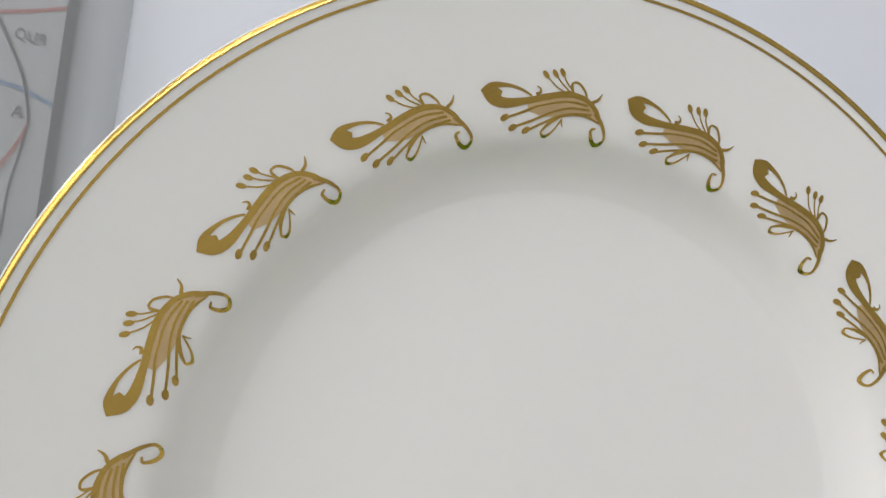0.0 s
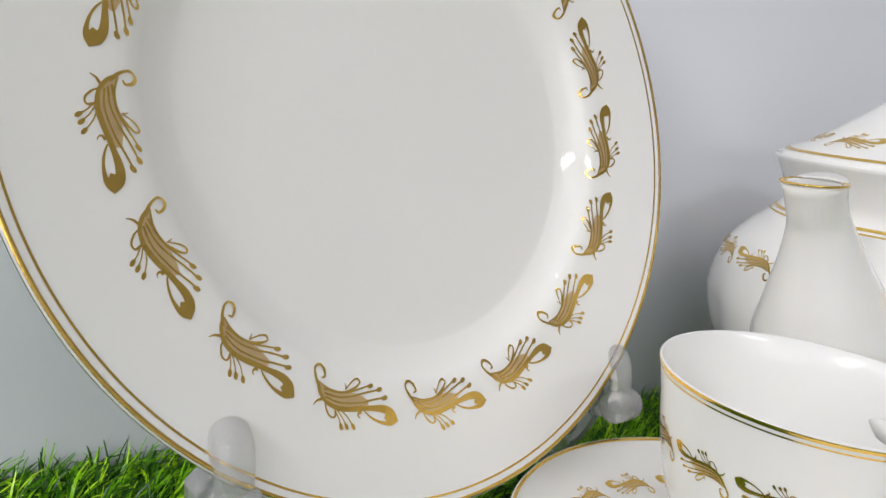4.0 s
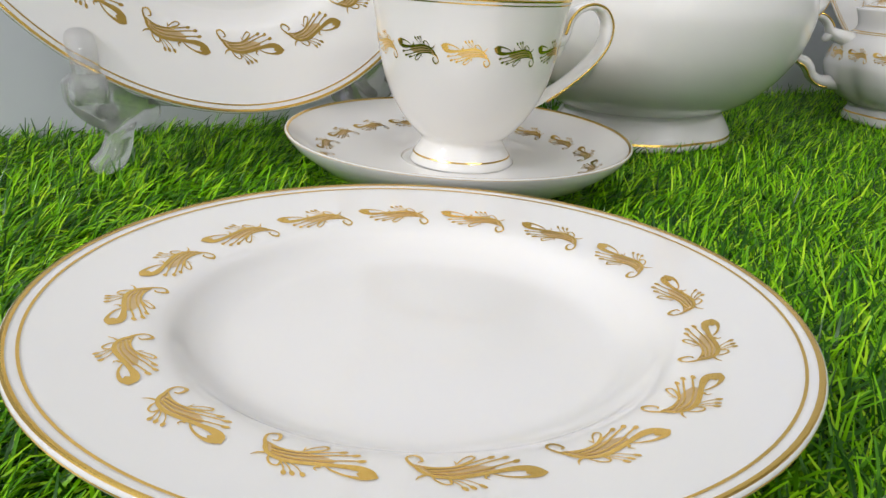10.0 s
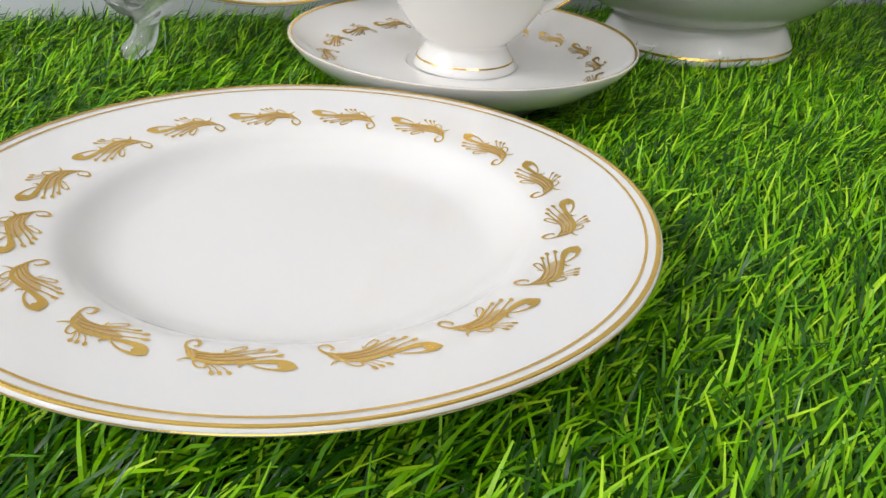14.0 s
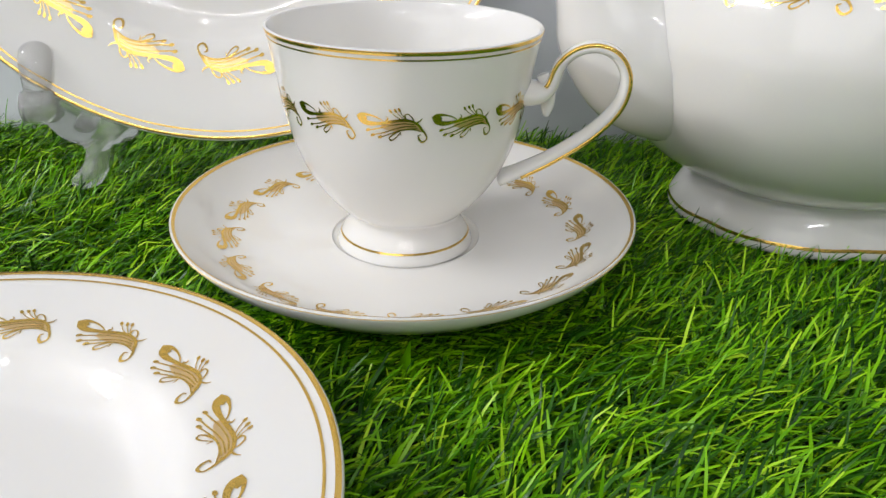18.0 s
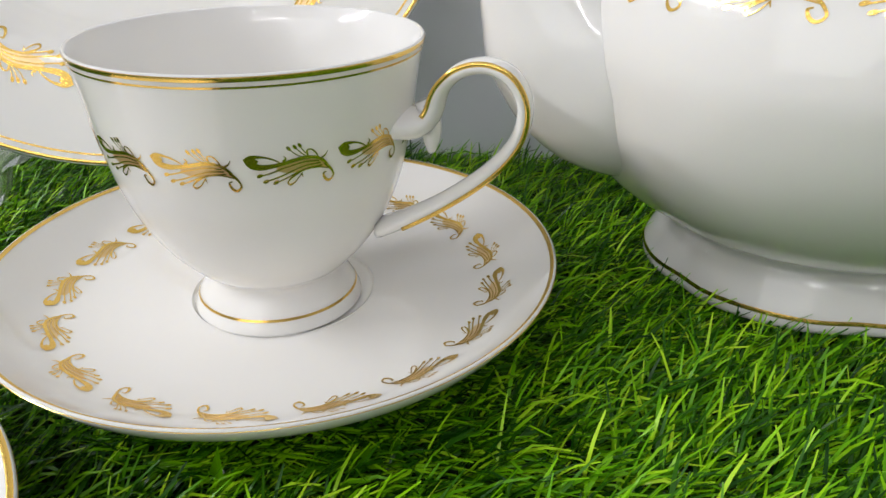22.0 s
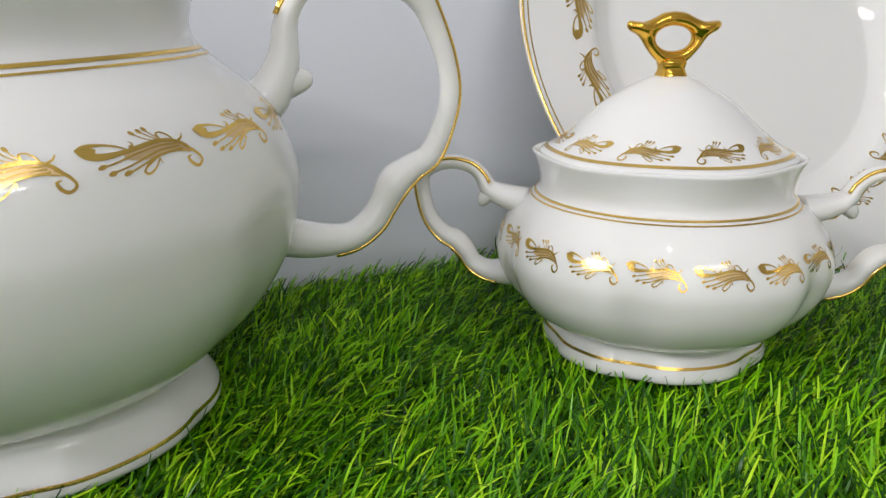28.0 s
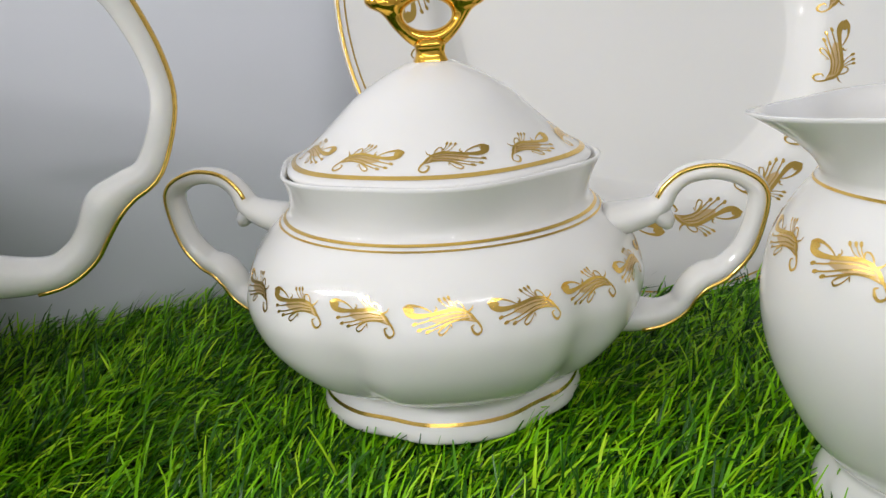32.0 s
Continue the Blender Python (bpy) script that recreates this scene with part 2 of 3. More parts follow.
def motif_mesh(skin, theta, s_tip, length, turn, flip=1, lean=19.0, tall=1.0):
    """The feather laid on a skin with its tip at (theta, s_tip): turn is the sense of the angle from tip to curl, flip which way along the profile is up."""
    verts, faces = [], []
    scale = length / 805.0
    ca, sa = math.cos(radians(lean)), math.sin(radians(lean))
    tip_u, tip_v = -375 * ca - 65 * sa, -65 * ca + 375 * sa
    r_here = np.interp(s_tip - flip * 60 * scale, skin.s, skin.p[:, 0])

    def place(x, y, up=1.0):
        y = y + 0.4 * max(0.0, y - 395)
        u, v = x - 400, 325 - y
        du, dv = u * ca + v * sa - tip_u, v * ca - u * sa - tip_v
        return skin.at(theta + turn * du * scale / r_here, s_tip + flip * dv * scale * tall, up)

    upper, lower = smooth_line(WASH_UPPER, 4), smooth_line(WASH_LOWER, 4)
    for (xa, ya), (xb, yb) in zip(upper, lower):
        for k in range(4):
            verts.append(place(xa + (xb - xa) * k / 3, ya + (yb - ya) * k / 3, 0.45))
    for i in range(len(upper) - 1):
        for k in range(3):
            a = 4 * i + k
            faces.append((a, a + 4, a + 5, a + 1))
    washed = len(faces)
    for stroke in STROKES:
        line = smooth_line(stroke, 4)
        tang = np.gradient(line[:, :2], axis=0)
        tang /= np.linalg.norm(tang, axis=1)[:, None] + 1e-9
        base = len(verts)
        for (x, y, w), (tx, ty) in zip(line, tang):
            w = max(w, 3) * 0.5
            verts += [place(x - ty * w, y + tx * w), place(x + ty * w, y - tx * w)]
        for i in range(len(line) - 1):
            a = base + 2 * i
            faces.append((a, a + 1, a + 3, a + 2))
    for x, y, tilt in DOTS:
        base = len(verts)
        cd, sd = math.cos(radians(tilt)), math.sin(radians(tilt))
        for i in range(10):
            a = 2 * math.pi * i / 10
            px, py = 26 * math.cos(a), 14 * math.sin(a)
            verts.append(place(x + px * cd - py * sd, y + px * sd + py * cd))
        faces.append(tuple(range(base, base + 10)))
    me = bpy.data.meshes.new("motif")
    me.from_pydata(verts, [], faces)
    me.materials.append(GOLD)
    me.materials.append(WASH)
    me.polygons.foreach_set("material_index", [1] * washed + [0] * (len(faces) - washed))
    return me


def motif(me, parent, angle=0.0):
    ob = new("motif", me)
    ob.parent = parent
    ob.rotation_euler = (0, 0, angle)
    return ob


def tube(line, radius, n=12, squash=(1.0, 1.0), side=(0, 1, 0)):
    """A bmesh skin round a line of (x, y, z, k); k scales the radius. squash: across side, and in the line's own plane."""
    bm = bmesh.new()
    rings = []
    pts = [Vector(p[:3]) for p in line]
    sv = Vector(side)
    for i, p in enumerate(pts):
        t = (pts[min(i + 1, len(pts) - 1)] - pts[max(i - 1, 0)]).normalized()
        s = (sv - t * sv.dot(t)).normalized()
        o = t.cross(s)
        k = radius * line[i][3]
        rings.append([bm.verts.new(p + s * (k * squash[0] * math.cos(2 * math.pi * j / n)) + o * (k * squash[1] * math.sin(2 * math.pi * j / n))) for j in range(n)])
    for a, b in zip(rings, rings[1:]):
        for j in range(n):
            bm.faces.new((a[j], a[(j + 1) % n], b[(j + 1) % n], b[j]))
    bm.faces.new(rings[0][::-1])
    bm.faces.new(rings[-1])
    return bm


def box(bm, x0, x1, y0, y1, z0, z1):
    v = [bm.verts.new((x, y, z)) for x in (x0, x1) for y in (y0, y1) for z in (z0, z1)]
    for f in ((0, 1, 3, 2), (4, 6, 7, 5), (0, 4, 5, 1), (2, 3, 7, 6), (0, 2, 6, 4), (1, 5, 7, 3)):
        bm.faces.new([v[i] for i in f])


def slab(name, x0, x1, y0, y1, z0, z1, mat, label, category, m=None):
    bm = bmesh.new()
    box(bm, x0, x1, y0, y1, z0, z1)
    ob = part(name, bm, mat, None, smooth=False)
    if m:
        ob.matrix_world = m
    return tagged(ob, label, category, kind="structure")

# ---- the room and the display ----
WALL_TURN = 9.7
DISPLAY = pose(0, 0.3425, 0, 0, 0, WALL_TURN)   # x along the back panel, y behind it
slab("wall_back", -1.6, 2.0, 0.0, 0.012, -0.05, 1.1, WALL, "glossy bluish white laminate back panel of the display", "wall", DISPLAY)
slab("wall_north", -2.6, 3.0, 1.2, 1.3, -0.8, 2.0, PAINT, "plain white painted shop wall", "wall", DISPLAY)
# the south wall is out of view and serves as a mottled reflector
slab("wall_south", -2.6, 3.0, -3.2, -3.1, -0.8, 2.0, BOUNCE_GREY, "unseen mottled grey wall, added for bounce light and reflections", "wall", DISPLAY)
slab("wall_west", -2.7, -2.6, -3.1, 1.2, -0.8, 2.0, PAINT, "plain white painted shop wall", "wall", DISPLAY)
slab("wall_east", 3.0, 3.1, -3.1, 1.2, -0.8, 2.0, PAINT, "plain white painted shop wall", "wall", DISPLAY)
slab("ceiling", -2.7, 3.1, -3.2, 1.3, 2.0, 2.1, PAINT, "plain white shop ceiling", "ceiling", DISPLAY)
slab("floor", -2.7, 3.1, -3.2, 1.3, -0.9, -0.8, FLOOR, "grey tiled shop floor", "floor", DISPLAY)
slab("table_top", -1.6, 2.0, -0.95, -0.002, -0.05, -0.002, WALL, "white display table top under the turf", "table", DISPLAY)

slab("table_base", -1.5, 1.9, -0.90, 0.010, -0.8, -0.051, PAINT, "plain white cabinet base of the display table", "table", DISPLAY)

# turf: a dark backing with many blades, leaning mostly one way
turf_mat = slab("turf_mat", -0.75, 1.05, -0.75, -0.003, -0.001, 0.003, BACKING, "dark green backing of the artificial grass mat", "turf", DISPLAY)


# where a thing's foot presses the turf flat: x, y, radius, height
PRESSED = ((0.0050, 0.0032, 0.070, 0.0100), (0.0742, 0.1722, 0.070, 0.0075), (0.0742, 0.1722, 0.050, 0.0055), (0.2385, 0.2680, 0.047, 0.0080), (0.4800, 0.2720, 0.040, 0.0080), (0.5895, 0.1650, 0.024, 0.0060))


def blades(count, x0, x1, y0, y1, seed):
    rng = np.random.default_rng(seed)
    x, y = rng.uniform(x0, x1, count), rng.uniform(y0, y1, count)
    # tufts: draw the roots together in clumps
    cell = 0.0095
    cx, cy = np.round(x / cell) * cell, np.round(y / cell) * cell
    k = rng.uniform(0.35, 0.85, count)
    x, y = cx + (x - cx) * (1 - k) + rng.normal(0, 0.0004, count), cy + (y - cy) * (1 - k) + rng.normal(0, 0.0004, count)
    y = np.minimum(y, y1)
    length = rng.uniform(0.009, 0.022, count)
    width = rng.uniform(0.0006, 0.00115, count)
    drift = np.sin(x * 31 + 2 * np.sin(y * 23)) * 0.5
    head = rng.normal(0.35, 0.60, count) + drift * 0.7
    lean = np.clip(rng.normal(1.38, 0.52, count), 0.05, 2.2)
    curl = rng.uniform(0.1, 0.75, count)
    dx, dy = np.cos(head), np.sin(head)
    wx, wy = -dy, dx
    twist = rng.uniform(-0.7, 0.7, count)
    verts = np.zeros((count, 8, 3))
    px, py, pz = x.copy(), y.copy(), np.full(count, 0.002)
    for i in range(4):
        w = width * (1.0, 1.0, 0.88, 0.42)[i] * 0.5
        ox, oy, oz = wx * w * np.cos(twist), wy * w * np.cos(twist), w * np.sin(twist)
        verts[:, 2 * i] = np.stack([px - ox, py - oy, pz - oz], 1)
        verts[:, 2 * i + 1] = np.stack([px + ox, py + oy, pz + oz], 1)
        a = lean * 0.55 + curl * i
        px, py, pz = px + dx * np.sin(a) * length / 3, py + dy * np.sin(a) * length / 3, pz + np.cos(a) * length / 3
    for fx, fy, fr, top in PRESSED:
        spot = DISPLAY.inverted() @ Vector((fx, fy, 0))
        under = np.hypot(verts[:, :, 0] - spot.x, verts[:, :, 1] - spot.y) < fr
        verts[:, :, 2] = np.where(under, np.minimum(verts[:, :, 2], top), verts[:, :, 2])
    verts[:, :, 2] = np.maximum(verts[:, :, 2], 0.0015)
    verts[:, :, 1] = np.minimum(verts[:, :, 1], -0.0015)
    quads = np.array([(0, 1, 3, 2), (2, 3, 5, 4), (4, 5, 7, 6)])
    me = bpy.data.meshes.new("turf_grass")
    base = (np.arange(count) * 8)[:, None, None]
    loops = (quads[None] + base).ravel()
    me.vertices.add(count * 8)
    me.vertices.foreach_set("co", verts.ravel())
    me.loops.add(len(loops))
    me.loops.foreach_set("vertex_index", loops.astype(np.int32))
    me.polygons.add(count * 3)
    starts = (np.arange(count) * 12)[:, None] + np.array([0, 4, 8])
    me.polygons.foreach_set("loop_start", starts.ravel().astype(np.int32))
    me.update(calc_edges=True)
    me.polygons.foreach_set("use_smooth", np.ones(count * 3, dtype=bool))
    me.materials.append(TURF)
    ob = new("turf_grass", me)
    ob.matrix_world = DISPLAY
    return tagged(ob, "bright green artificial grass blades of the display mat", "grass", kind="stuff")


blades(270000, -0.45, 0.85, -0.56, -0.004, 5)

# ---- plates ----


def plate_profile(R, w):
    top = [(0, 0), (w * 0.5, 0), (w - 0.016, 0.0002), (w - 0.009, 0.0012), (w - 0.003, 0.0042), (w + 0.0015, 0.0078), (w + 0.006, 0.0096), (w + 0.014, 0.0110), (R - 0.012, 0.0110 + (R - w - 0.026) * 0.17), (R - 0.003, 0.0110 + (R - w - 0.017) * 0.18), (R, 0.0110 + (R - w - 0.014) * 0.19)]
    top = smooth_line(top, 5)
    zr = top[-1][1]
    under = [(R + 0.0005, zr - 0.0006), (R + 0.0003, zr - 0.0016), (R - 0.002, zr - 0.0026), (R - 0.012, zr - 0.0048), (w + 0.008, 0.0050), (w + 0.001, 0.0012), (w - 0.004, -0.0025), (w - 0.006, -0.0050), (w - 0.010, -0.0052), (w - 0.013, -0.0036), (w * 0.5, -0.0032), (0, -0.0032)]
    return top, np.array(under)


def plate(name, m, R, w, count, tip_r, tip_angle, step, length, label, group=""):
    ob = thing(name, m, label, "plate", group)
    top, under = plate_profile(R, w)
    lathe("body", np.vstack([top, under]), PORCELAIN, ob, n=160)
    skin = Skin(np.vstack([top, under[:2]]))
    skin.side = -1
    end = skin.s[-3]
    band("rim_band", skin, end - 0.0014, end + 0.0012, GOLD, ob, "gilded edge line", n=160)
    band("inner_band", skin, end - 0.0041, end - 0.0034, GOLD, ob, "thin gilded inner line", n=160)
    me = motif_mesh(skin, 0, skin.length_at(r=tip_r), length, -1)
    for k in range(count):
        motif(me, ob, radians(tip_angle + step * k))
    return ob, skin


A_U, A_V, A_N = Vector((0.9190, 0.2478, -0.3066)), Vector((0.1997, 0.3777, 0.9041)), Vector((0.3399, -0.8921, 0.2977))


def frame_of(u, v, n, at):
    m = Matrix((u, v, n)).transposed().to_4x4()
    m.translation = at
    return m


A_TOP = plate_profile(0.1364, 0.0935)[0]
A_LIFT = float(np.interp(0.1067, A_TOP[:, 0], A_TOP[:, 1]))
A_POSE = frame_of(A_U, A_V, A_N, Vector((-0.0338, 0.2667, 0.1632))) @ Matrix.Scale(0.993, 4)
plate("dinner_plate", A_POSE, 0.1364, 0.0935, 17, 0.1067, -187.5, 360 / 17, 0.0366, "white bone china dinner plate with gilt feathers on clear stand")
B_POSE = pose(0.0045, 0.0032, 0.0174, 0.2, 0.7, 0.1) @ Matrix.Scale(0.976, 4)
plate("dessert_plate", B_POSE, 0.0968, 0.0620, 16, 0.0765, 157.7, -22.5, 0.0264, "white bone china dessert plate with gilt feathers, lying on turf")

# ---- cup and saucer ----
SAUCER_AT = (0.0737, 0.1722)
saucer = thing("saucer", pose(*SAUCER_AT, -0.0060, 2.0, 0.4, 0) @ Matrix.Scale(1.018, 4), "white bone china saucer with gilt feathers and edge, under a teacup", "saucer")
s_top = smooth_line([(0, 0.0270), (0.020, 0.0271), (0.0258, 0.0272), (0.0270, 0.0279), (0.0282, 0.0277), (0.036, 0.0276), (0.050, 0.0281), (0.0600, 0.0296), (0.0660, 0.0315), (0.0720, 0.0347), (0.0770, 0.0386), (0.0803, 0.0418)], 5)
s_under = np.array([(0.0809, 0.0414), (0.0807, 0.0404), (0.0775, 0.0360), (0.068, 0.0282), (0.052, 0.0215), (0.044, 0.0180), (0.042, 0.0145), (0.039, 0.0142), (0.037, 0.0185), (0, 0.0200)])
lathe("body", np.vstack([s_top, s_under]), PORCELAIN, saucer, n=144)
s_skin = Skin(np.vstack([s_top, s_under[:2]]))
s_skin.side = -1
band("rim_band", s_skin, s_skin.s[-3] - 0.0014, s_skin.s[-3] + 0.0010, GOLD, saucer, "gilded edge line", n=144)
me = motif_mesh(s_skin, 0, s_skin.length_at(r=0.0659), 0.0216, -1)
for k in range(17):
    motif(me, saucer, radians(360 / 17 * k))

cup = thing("teacup", pose(0.0743, 0.1682, -0.0058, 1.6, 0.3, 1) @ Matrix.Scale(1.018, 4), "white bone china footed teacup with gilt feathers, on its saucer", "cup")
c_out = smooth_line([(0.0222, 0.0270), (0.0239, 0.0276), (0.0240, 0.0288), (0.0222, 0.0325), (0.0196, 0.0368), (0.0196, 0.0395), (0.0232, 0.0428), (0.0285, 0.0490), (0.0332, 0.0567), (0.0369, 0.0658), (0.0393, 0.0754), (0.0409, 0.0845), (0.0422, 0.0936), (0.0436, 0.1011), (0.0441, 0.1032)], 5)
c_in = np.array([(0.0437, 0.1037), (0.0431, 0.1032), (0.0412, 0.0946), (0.0394, 0.0835), (0.0375, 0.0704), (0.0336, 0.0593), (0.0282, 0.0513), (0.0205, 0.0447), (0.010, 0.0420), (0, 0.0415)])
c_base = np.array([(0, 0.031), (0.0185, 0.031), (0.0208, 0.0273)])
lathe("bowl", np.vstack([c_base, c_out, c_in]), PORCELAIN, cup, n=128)
c_skin = Skin(c_out)
top_s = c_skin.s[-1]
band("rim_band", c_skin, top_s - 0.0011, top_s + 0.0003, GOLD, cup, "gilded rim line", n=128)
band("rim_line", c_skin, top_s - 0.0026, top_s - 0.0021, GOLD, cup, "thin gilded rim line", n=128)
foot_s = c_skin.length_at(z=0.0318)
band("foot_band", c_skin, foot_s - 0.00035, foot_s + 0.00035, GOLD, cup, "thin gilded foot line", n=96)
me = motif_mesh(c_skin, 0, c_skin.length_at(z=0.0848), 0.0214, 1)
for k in range(-4, 8):
    motif(me, cup, radians(-96.7 + 30 * k))


def handle_rail(parent, line, radius, squash, gold_side, edges=(0.0,), side=(0, 1, 0), gilt=0.0010):
    """A handle along a line in its own plane, with a gilt line on its outer edge."""
    path = smooth_line(line, 5)
    part("handle", tube(path, radius, 14, squash, side), PORCELAIN, parent)
    pts = path[:, :3]
    tan = np.gradient(pts, axis=0)
    tan /= np.linalg.norm(tan, axis=1)[:, None]
    out = np.cross(tan, np.array(side)) * gold_side
    for off in edges:
        drop = radius * squash[1] * path[:, 3:4] * math.sqrt(1 - off * off)
        across = radius * squash[0] * path[:, 3:4] * off * np.array(side)
        gold = np.hstack([pts + out * (drop + 0.0001) + across, np.ones((len(path), 1))])
        i0, i1 = int(len(gold) * 0.16), int(len(gold) * 0.92)
        part("gilt_line", tube(gold[i0:i1], gilt, 8), GOLD, parent, "gilded line along the handle")


def turned(line, angle):
    c, s = math.cos(radians(angle)), math.sin(radians(angle))
    return [(x * c - y * s, x * s + y * c, z, k) for x, y, z, k in line]


handle_rail(cup, turned([(0.0385, 0, 0.0835, 2.0), (0.0445, 0, 0.0838, 1.7), (0.0478, 0, 0.0865, 1.2), (0.0502, 0, 0.0930, 1.0), (0.0550, 0, 0.0976, 0.95), (0.0615, 0, 0.0990, 0.95), (0.0675, 0, 0.0965, 1.0), (0.0708, 0, 0.0900, 1.0), (0.0692, 0, 0.0812, 1.0), (0.0618, 0, 0.0720, 1.0), (0.0502, 0, 0.0630, 1.0), (0.0398, 0, 0.0568, 1.1), (0.0330, 0, 0.0535, 1.2)], 1), 0.0026, (1.9, 0.75), 1, edges=(-0.85,), side=(-math.sin(radians(1)), math.cos(radians(1)), 0), gilt=0.0007)
spur = smooth_line(turned([(0.0450, 0, 0.0890, 1.0), (0.0468, 0, 0.0835, 1.15), (0.0470, 0, 0.0790, 1.0), (0.0470, 0, 0.0758, 0.5)], 3), 4)
part("spur", tube(spur, 0.0024, 10, (1.4, 0.9), (-math.sin(radians(3)), math.cos(radians(3)), 0)), PORCELAIN, cup)

# ---- teapot ----


def grooves(angles, depth, width, z_lo, z_hi):
    """Vertical flutes pressed into a body between two heights."""
    rad = [radians(a) for a in angles]

    def lobes(theta, z):
        k = max(0.0, min(1.0, (z - z_lo) / 0.012)) * max(0.0, min(1.0, (z_hi - z) / 0.03))
        cut = 0.0
        for a in rad:
            d = (theta - a + math.pi) % (2 * math.pi) - math.pi
            cut += math.exp(-(d / width) ** 2)
        return 1.0 - depth * k * cut

    return lobes


def oval(inner, ratio):
    """Squeezes a lobed body across its long axis."""
    def lobes(theta, z):
        return inner(theta, z) * ratio / math.hypot(ratio * math.cos(theta), math.sin(theta))
    return lobes


TEA_AT, TEA_TURN = (0.2385, 0.2680, -0.0010), 6.6
teapot = thing("teapot", pose(*TEA_AT, 1.0, -2.0, TEA_TURN), "white bone china teapot with gilt feathers, lidded, on the turf", "teapot")
tea_lobes = oval(grooves((-150, -32, 32, 150), 0.032, 0.20, 0.028, 0.118), 0.98)
foot_lobes = oval(grooves((-150, -90, -30, 30, 90, 150), 0.03, 0.16, -0.02, 0.06), 0.95)
t_foot = smooth_line([(0.0560, 0.0115), (0.0592, 0.0122), (0.0603, 0.0148), (0.0590, 0.0190), (0.0550, 0.0260), (0.0528, 0.0295), (0.0540, 0.0325)], 4)
lathe("foot", np.vstack([[(0, 0.0200), (0.045, 0.0200), (0.0530, 0.0120)], t_foot, [(0.050, 0.0350), (0, 0.0350)]]), PORCELAIN, teapot, n=120, lobes=foot_lobes)
t_body = smooth_line([(0.0500, 0.0318), (0.0555, 0.0335), (0.0690, 0.0410), (0.0825, 0.0540), (0.0925, 0.0700), (0.0975, 0.0880), (0.0972, 0.1000), (0.0925, 0.1150), (0.0840, 0.1260), (0.0755, 0.1335), (0.0695, 0.1392)], 6)
t_neck = smooth_line([(0.0695, 0.1392), (0.0678, 0.1430), (0.0680, 0.1480), (0.0705, 0.1560), (0.0745, 0.1640)], 5)
t_inner = np.array([(0.0740, 0.1648), (0.0725, 0.1640), (0.0680, 0.1550), (0.0655, 0.1450), (0.0665, 0.1390), (0.079, 0.126), (0.089, 0.109), (0.092, 0.090), (0.080, 0.058), (0.05, 0.038), (0, 0.036)])
lathe("body", np.vstack([[(0, 0.0318)], t_body, t_neck[1:], t_inner]), PORCELAIN, teapot, n=168, lobes=tea_lobes)
t_skin = Skin(t_body, tea_lobes)
t_end = t_skin.s[-1]
band("neck_band", t_skin, t_end - 0.0018, t_end + 0.0002, GOLD, teapot, "gilded line round the neck", n=128)
band("neck_line", t_skin, t_end - 0.0042, t_end - 0.0033, GOLD, teapot, "thin gilded line under the neck", n=128)
f_skin = Skin(t_foot, foot_lobes)
f_s = f_skin.length_at(z=0.0165)
band("foot_band", f_skin, f_s - 0.0007, f_s + 0.0007, GOLD, teapot, "gilded line round the foot", n=120)
for k in range(-1, 7):
    motif(motif_mesh(t_skin, radians(-125.2 + 21.2 * k - TEA_TURN), t_skin.length_at(z=0.1196), 0.0340, 1, tall=0.78), teapot)
for k in range(7):
    motif(motif_mesh(t_skin, radians(34 + 20.3 * k), t_skin.length_at(z=0.1196), 0.0340, 1, tall=0.78), teapot)
# lid
lid_lobes = oval(no_lobes, 0.98)
t_lid = smooth_line([(0.0715, 0.1620), (0.0722, 0.1645), (0.0690, 0.1675), (0.0560, 0.1740), (0.0400, 0.1850), (0.0250, 0.1960), (0.0130, 0.2020), (0.0085, 0.2050)], 5)
lid = lathe("lid", np.vstack([[(0, 0.1600), (0.058, 0.1600), (0.064, 0.1575), (0.068, 0.1605)], t_lid, [(0, 0.2055)]]), PORCELAIN, teapot, n=128, lobes=lid_lobes)
l_skin = Skin(t_lid, lid_lobes)
ls = l_skin.length_at(r=0.068)
band("lid_band", l_skin, ls - 0.0035, ls - 0.0015, GOLD, lid, "gilded line round the lid", n=128)
for k in range(10):
    motif(motif_mesh(l_skin, radians(-100 + 36 * k), l_skin.length_at(r=0.052), 0.0280, -1), lid)


WING = ((0, 22), (22, 25), (40, 38), (58, 58), (76, 82), (96, 94), (104, 104), (100, 113), (86, 113), (66, 112), (46, 119), (24, 129), (0, 132))


